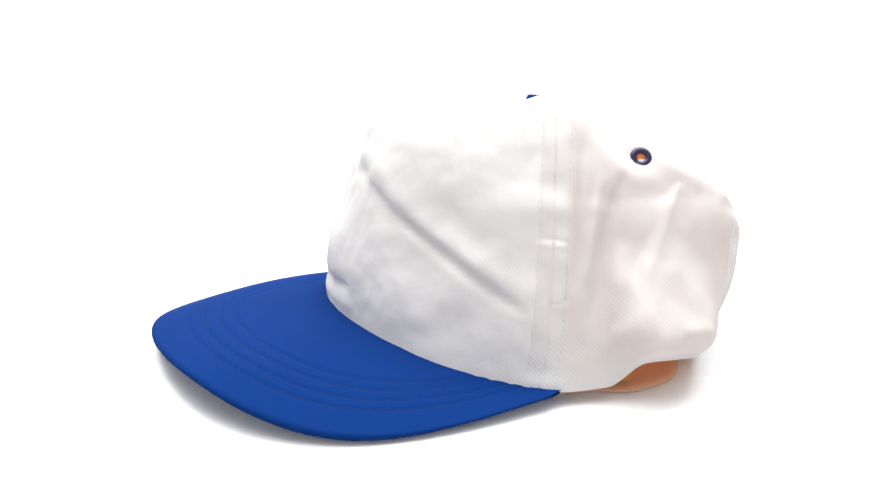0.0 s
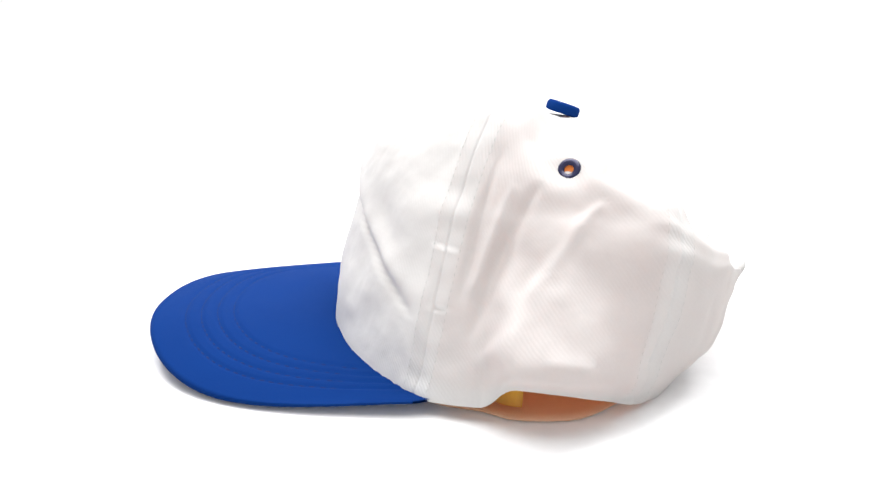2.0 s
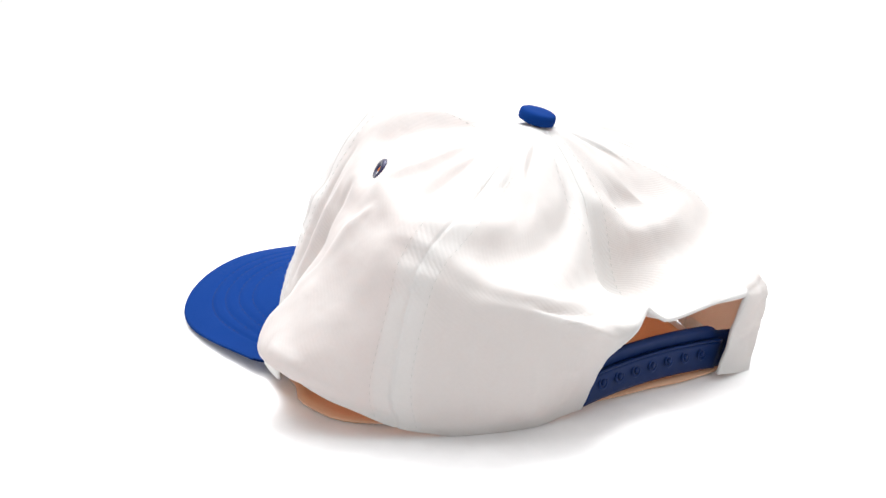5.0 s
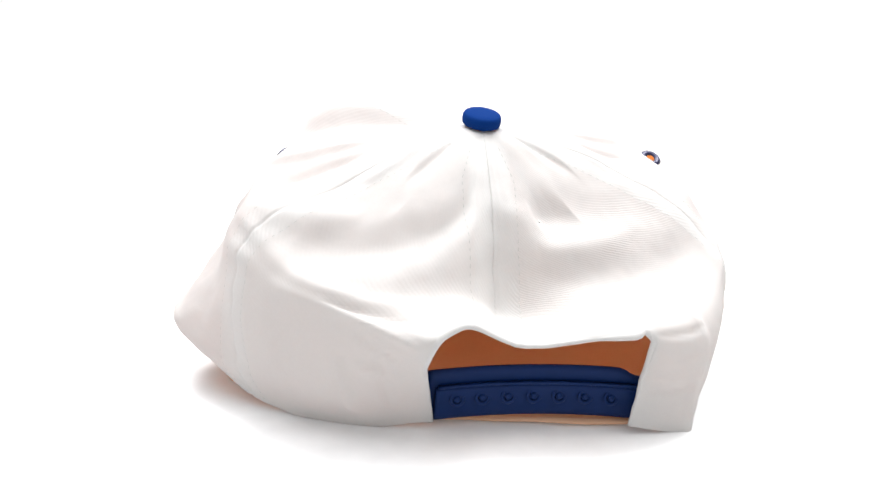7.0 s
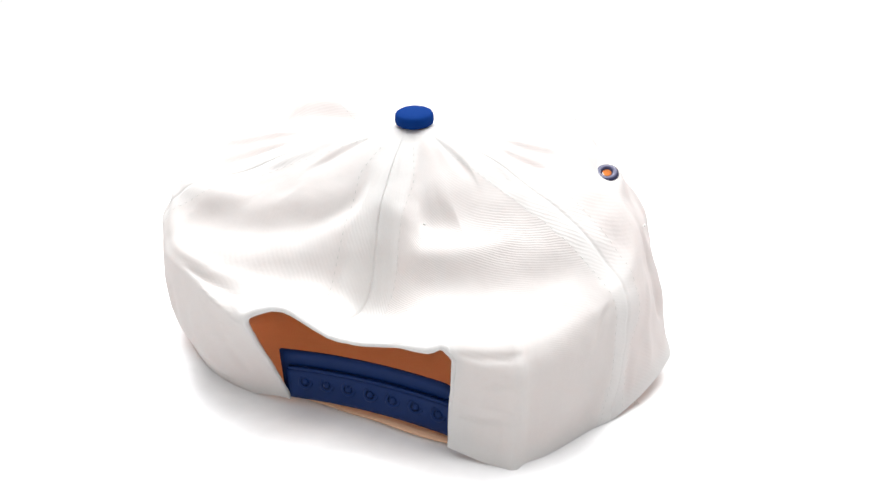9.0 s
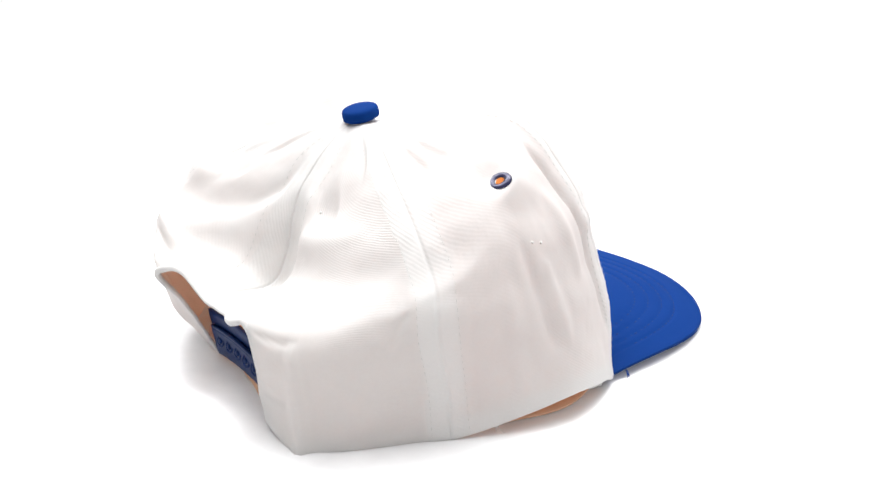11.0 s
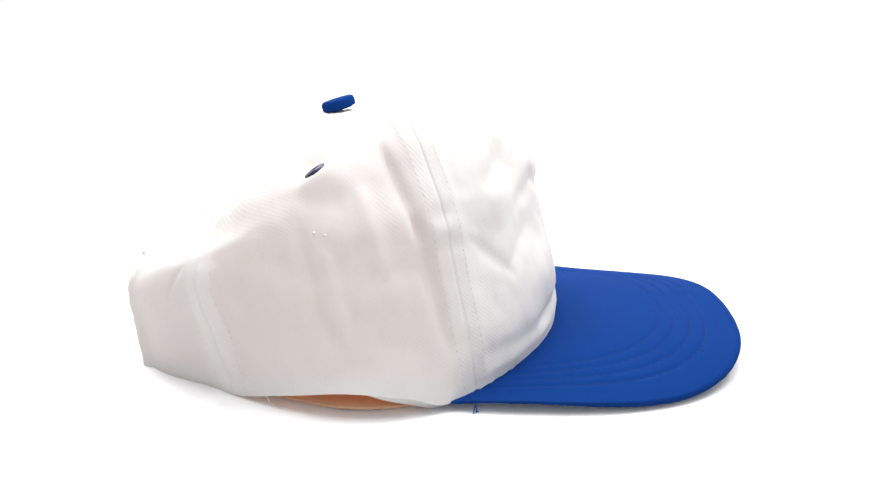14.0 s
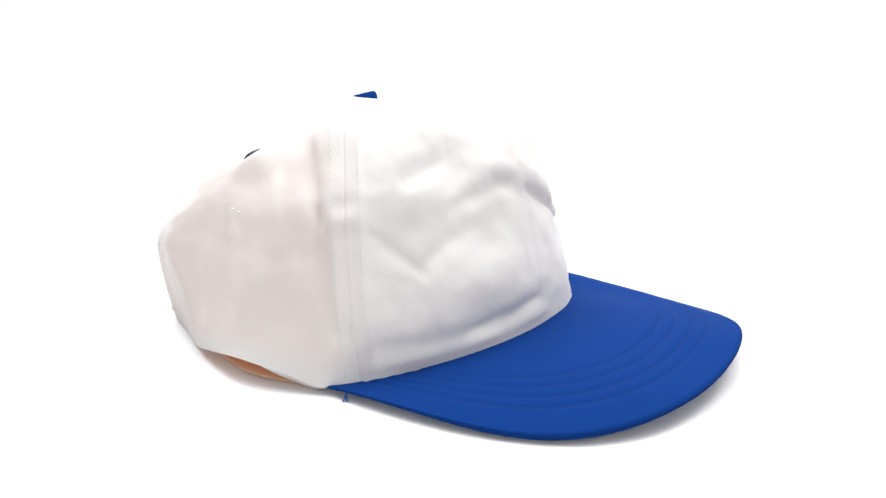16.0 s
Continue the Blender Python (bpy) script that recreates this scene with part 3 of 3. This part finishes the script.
def sweatband():
    """Amber band sewn inside the hem of the front and hanging out a little at its end."""
    bm = bmesh.new()
    az = np.linspace(24, 180, 90)
    rows = []
    for a in az:
        end = np.clip((a - 166) / 8, 0, 1)
        hem = crown(np.array([a]), np.array([0.0]))[0]
        up = crown(np.array([a]), np.array([1.0]))[0]
        way = np.array([math.cos(math.radians(a)), math.sin(math.radians(a)), 0])
        low = hem - way * (0.022 + 0.012 * end)
        low[2] = hem[2] * (1 - end) + 0.017 * end + 0.010 * (1 - end)
        high = up - way * 0.024
        mid = (low + high) / 2 - way * 0.004
        pts = [low, mid, high, high - way * 0.005, mid - way * 0.005, low - way * 0.005]
        rows.append([bm.verts.new(p * U) for p in pts])
    for p, q in zip(rows[:-1], rows[1:]):
        for j in range(6):
            bm.faces.new((p[j], q[j], q[(j + 1) % 6], p[(j + 1) % 6]))
    bm.faces.new(rows[0])
    bm.faces.new(rows[-1])
    bmesh.ops.recalc_face_normals(bm, faces=bm.faces)
    part("sweatband", bm, AMBER, cap, "amber sweatband inside the hem")


sweatband()


def added_lining():
    """Slack orange lining, added in folds above the board for the orange light there."""
    bm = bmesh.new()
    turns, steps = 120, 26
    az = np.linspace(0, 360, turns, endpoint=False)
    hem = crown(az, np.zeros(turns))
    layers = []
    for side in (1, 0):
        grid = []
        for k in range(turns):
            row = []
            for f in np.linspace(0.02, 0.925, steps):
                x, y = CENTRE + (hem[k, :2] - CENTRE) * f
                z = FLOOR + 0.0022 + 0.004 * (1 - f) + 0.0055 * (1 - f ** 4) * (1 + noise.noise(Vector((x * 14, y * 22, 3))))
                row.append(bm.verts.new(Vector((x, y, z + 0.0022 * side - 0.0011)) * U))
            grid.append(row)
        layers.append(grid)
    for side, grid in enumerate(layers):
        for k in range(turns):
            p, q = grid[k], grid[(k + 1) % turns]
            for j in range(steps - 1):
                bm.faces.new((p[j], p[j + 1], q[j + 1], q[j]))
        bm.faces.new([g[0] for g in grid])
    for k in range(turns):
        n = (k + 1) % turns
        bm.faces.new((layers[0][k][-1], layers[0][n][-1], layers[1][n][-1], layers[1][k][-1]))
    bmesh.ops.recalc_face_normals(bm, faces=bm.faces)
    part("added_orange_lining", bm, ORANGE_LIGHT, cap, "slack orange sheet added inside the crown for orange light on the board")


added_lining()


def thread(name, points, radius, material, label):
    """A loose thread as a thin bent tube."""
    bm = bmesh.new()
    pts = [Vector(p) * U for p in points]
    rings = []
    for i, p in enumerate(pts):
        way = (pts[min(i + 1, len(pts) - 1)] - pts[max(i - 1, 0)]).normalized()
        side = way.cross(Vector((0, 0, 1)) if abs(way.z) < 0.9 else Vector((1, 0, 0))).normalized()
        up = side.cross(way)
        rings.append([bm.verts.new(p + (side * math.cos(a) + up * math.sin(a)) * radius) for a in np.linspace(0, 2 * math.pi, 6, endpoint=False)])
    for p, q in zip(rings[:-1], rings[1:]):
        for k in range(6):
            bm.faces.new((p[k], p[(k + 1) % 6], q[(k + 1) % 6], q[k]))
    bm.faces.new(rings[0])
    bm.faces.new(list(reversed(rings[-1])))
    bmesh.ops.recalc_face_normals(bm, faces=bm.faces)
    part(name, bm, material, cap, label)


def loose_threads():
    rnd = random.Random(4)
    for (az, way, drop) in ((340, (.2, .97), .55),):
        hem = crown(np.array([az]), np.array([0.0]))[0] - np.array([math.cos(radians(az)), math.sin(radians(az)), 0]) * 0.001
        for k in range(3):
            g = rnd.uniform(0.004, 0.009)
            turn = np.array([way[0] + rnd.uniform(-.4, .4), way[1] + rnd.uniform(-.4, .4)])
            pts = [hem + np.array([turn[0] * g * f, turn[1] * g * f, 0.003 * math.sin(3 * f + k) - (hem[2] - FLOOR) * drop * f]) for f in np.linspace(0, 1, 7)]
            thread("loose_thread", pts, 0.00013, GREYED_THREAD, "frayed white thread at the hem")
    x, y = brim_edge(1.539)
    p = np.array([x - 0.001, y, brim_z(x, y) - 0.006])
    for k, (dx, dy) in enumerate(((.0035, .002), (.004, -.001), (.002, .004))):
        pts = [p + np.array([dx * f, dy * f, -0.004 * f + 0.002 * math.sin(4 * f + k)]) for f in np.linspace(0, 1, 6)]
        thread("loose_thread", pts, 0.00022, BLUE_THREAD, "loose blue thread at the brim's end")


loose_threads()


def slubs():
    """Small knots in the weave."""
    for az, lev in ((288.5, 4.04), (350.5, 2.55), (353.0, 2.60)):
        P, N = surface(np.array([az]), np.array([lev]))
        ob = part("slub", lathe([(0.0006, 0), (0.0005, 0.0003), (0.0002, 0.0005)], 10), STIFF_WHITE, cap, "small white knot in the weave")
        ob.matrix_local = Matrix.Translation(Vector(P[0]) * U) @ Vector(N[0]).to_track_quat("Z", "Y").to_matrix().to_4x4()


slubs()


def hem_fold():
    """Strip of turned-in white hem that hangs below the edge beside the brim."""
    bm = bmesh.new()
    rows = []
    for a in np.linspace(2, 23, 24):
        f = math.sin((a - 2) / 21 * math.pi) ** 0.5 if 2 < a < 23 else 0.0
        hem = crown(np.array([a]), np.array([0.0]))[0]
        way = np.array([math.cos(radians(a)), math.sin(radians(a)), 0])
        top, low = hem - way * 0.006 + [0, 0, 0.012], hem - way * 0.010 - [0, 0, max(0.0, min(0.010, hem[2] - FLOOR - 0.001)) * f]
        rows.append([bm.verts.new(p * U) for p in (top, low, low - way * 0.003, top - way * 0.004)])
    for p, q in zip(rows[:-1], rows[1:]):
        for k in range(4):
            bm.faces.new((p[k], q[k], q[(k + 1) % 4], p[(k + 1) % 4]))
    bm.faces.new(rows[0])
    bm.faces.new(list(reversed(rows[-1])))
    bmesh.ops.recalc_face_normals(bm, faces=bm.faces)
    part("hem_fold", bm, STIFF_WHITE, cap, "turned-in white hem hanging below the edge")


hem_fold()

# ---- turning ----
def motions():
    """The cap turns clockwise, seen from above, at an even 15.217 degrees a second."""
    times = [0.0, 0.1, 0.3] + [0.5 * k for k in range(1, 32)] + [15.7, 15.9, 16.0]
    walk(cap, [(t, pose(0, 0, 0, 0, 0, 15.217 * (7.9 - t))) for t in times])


motions()
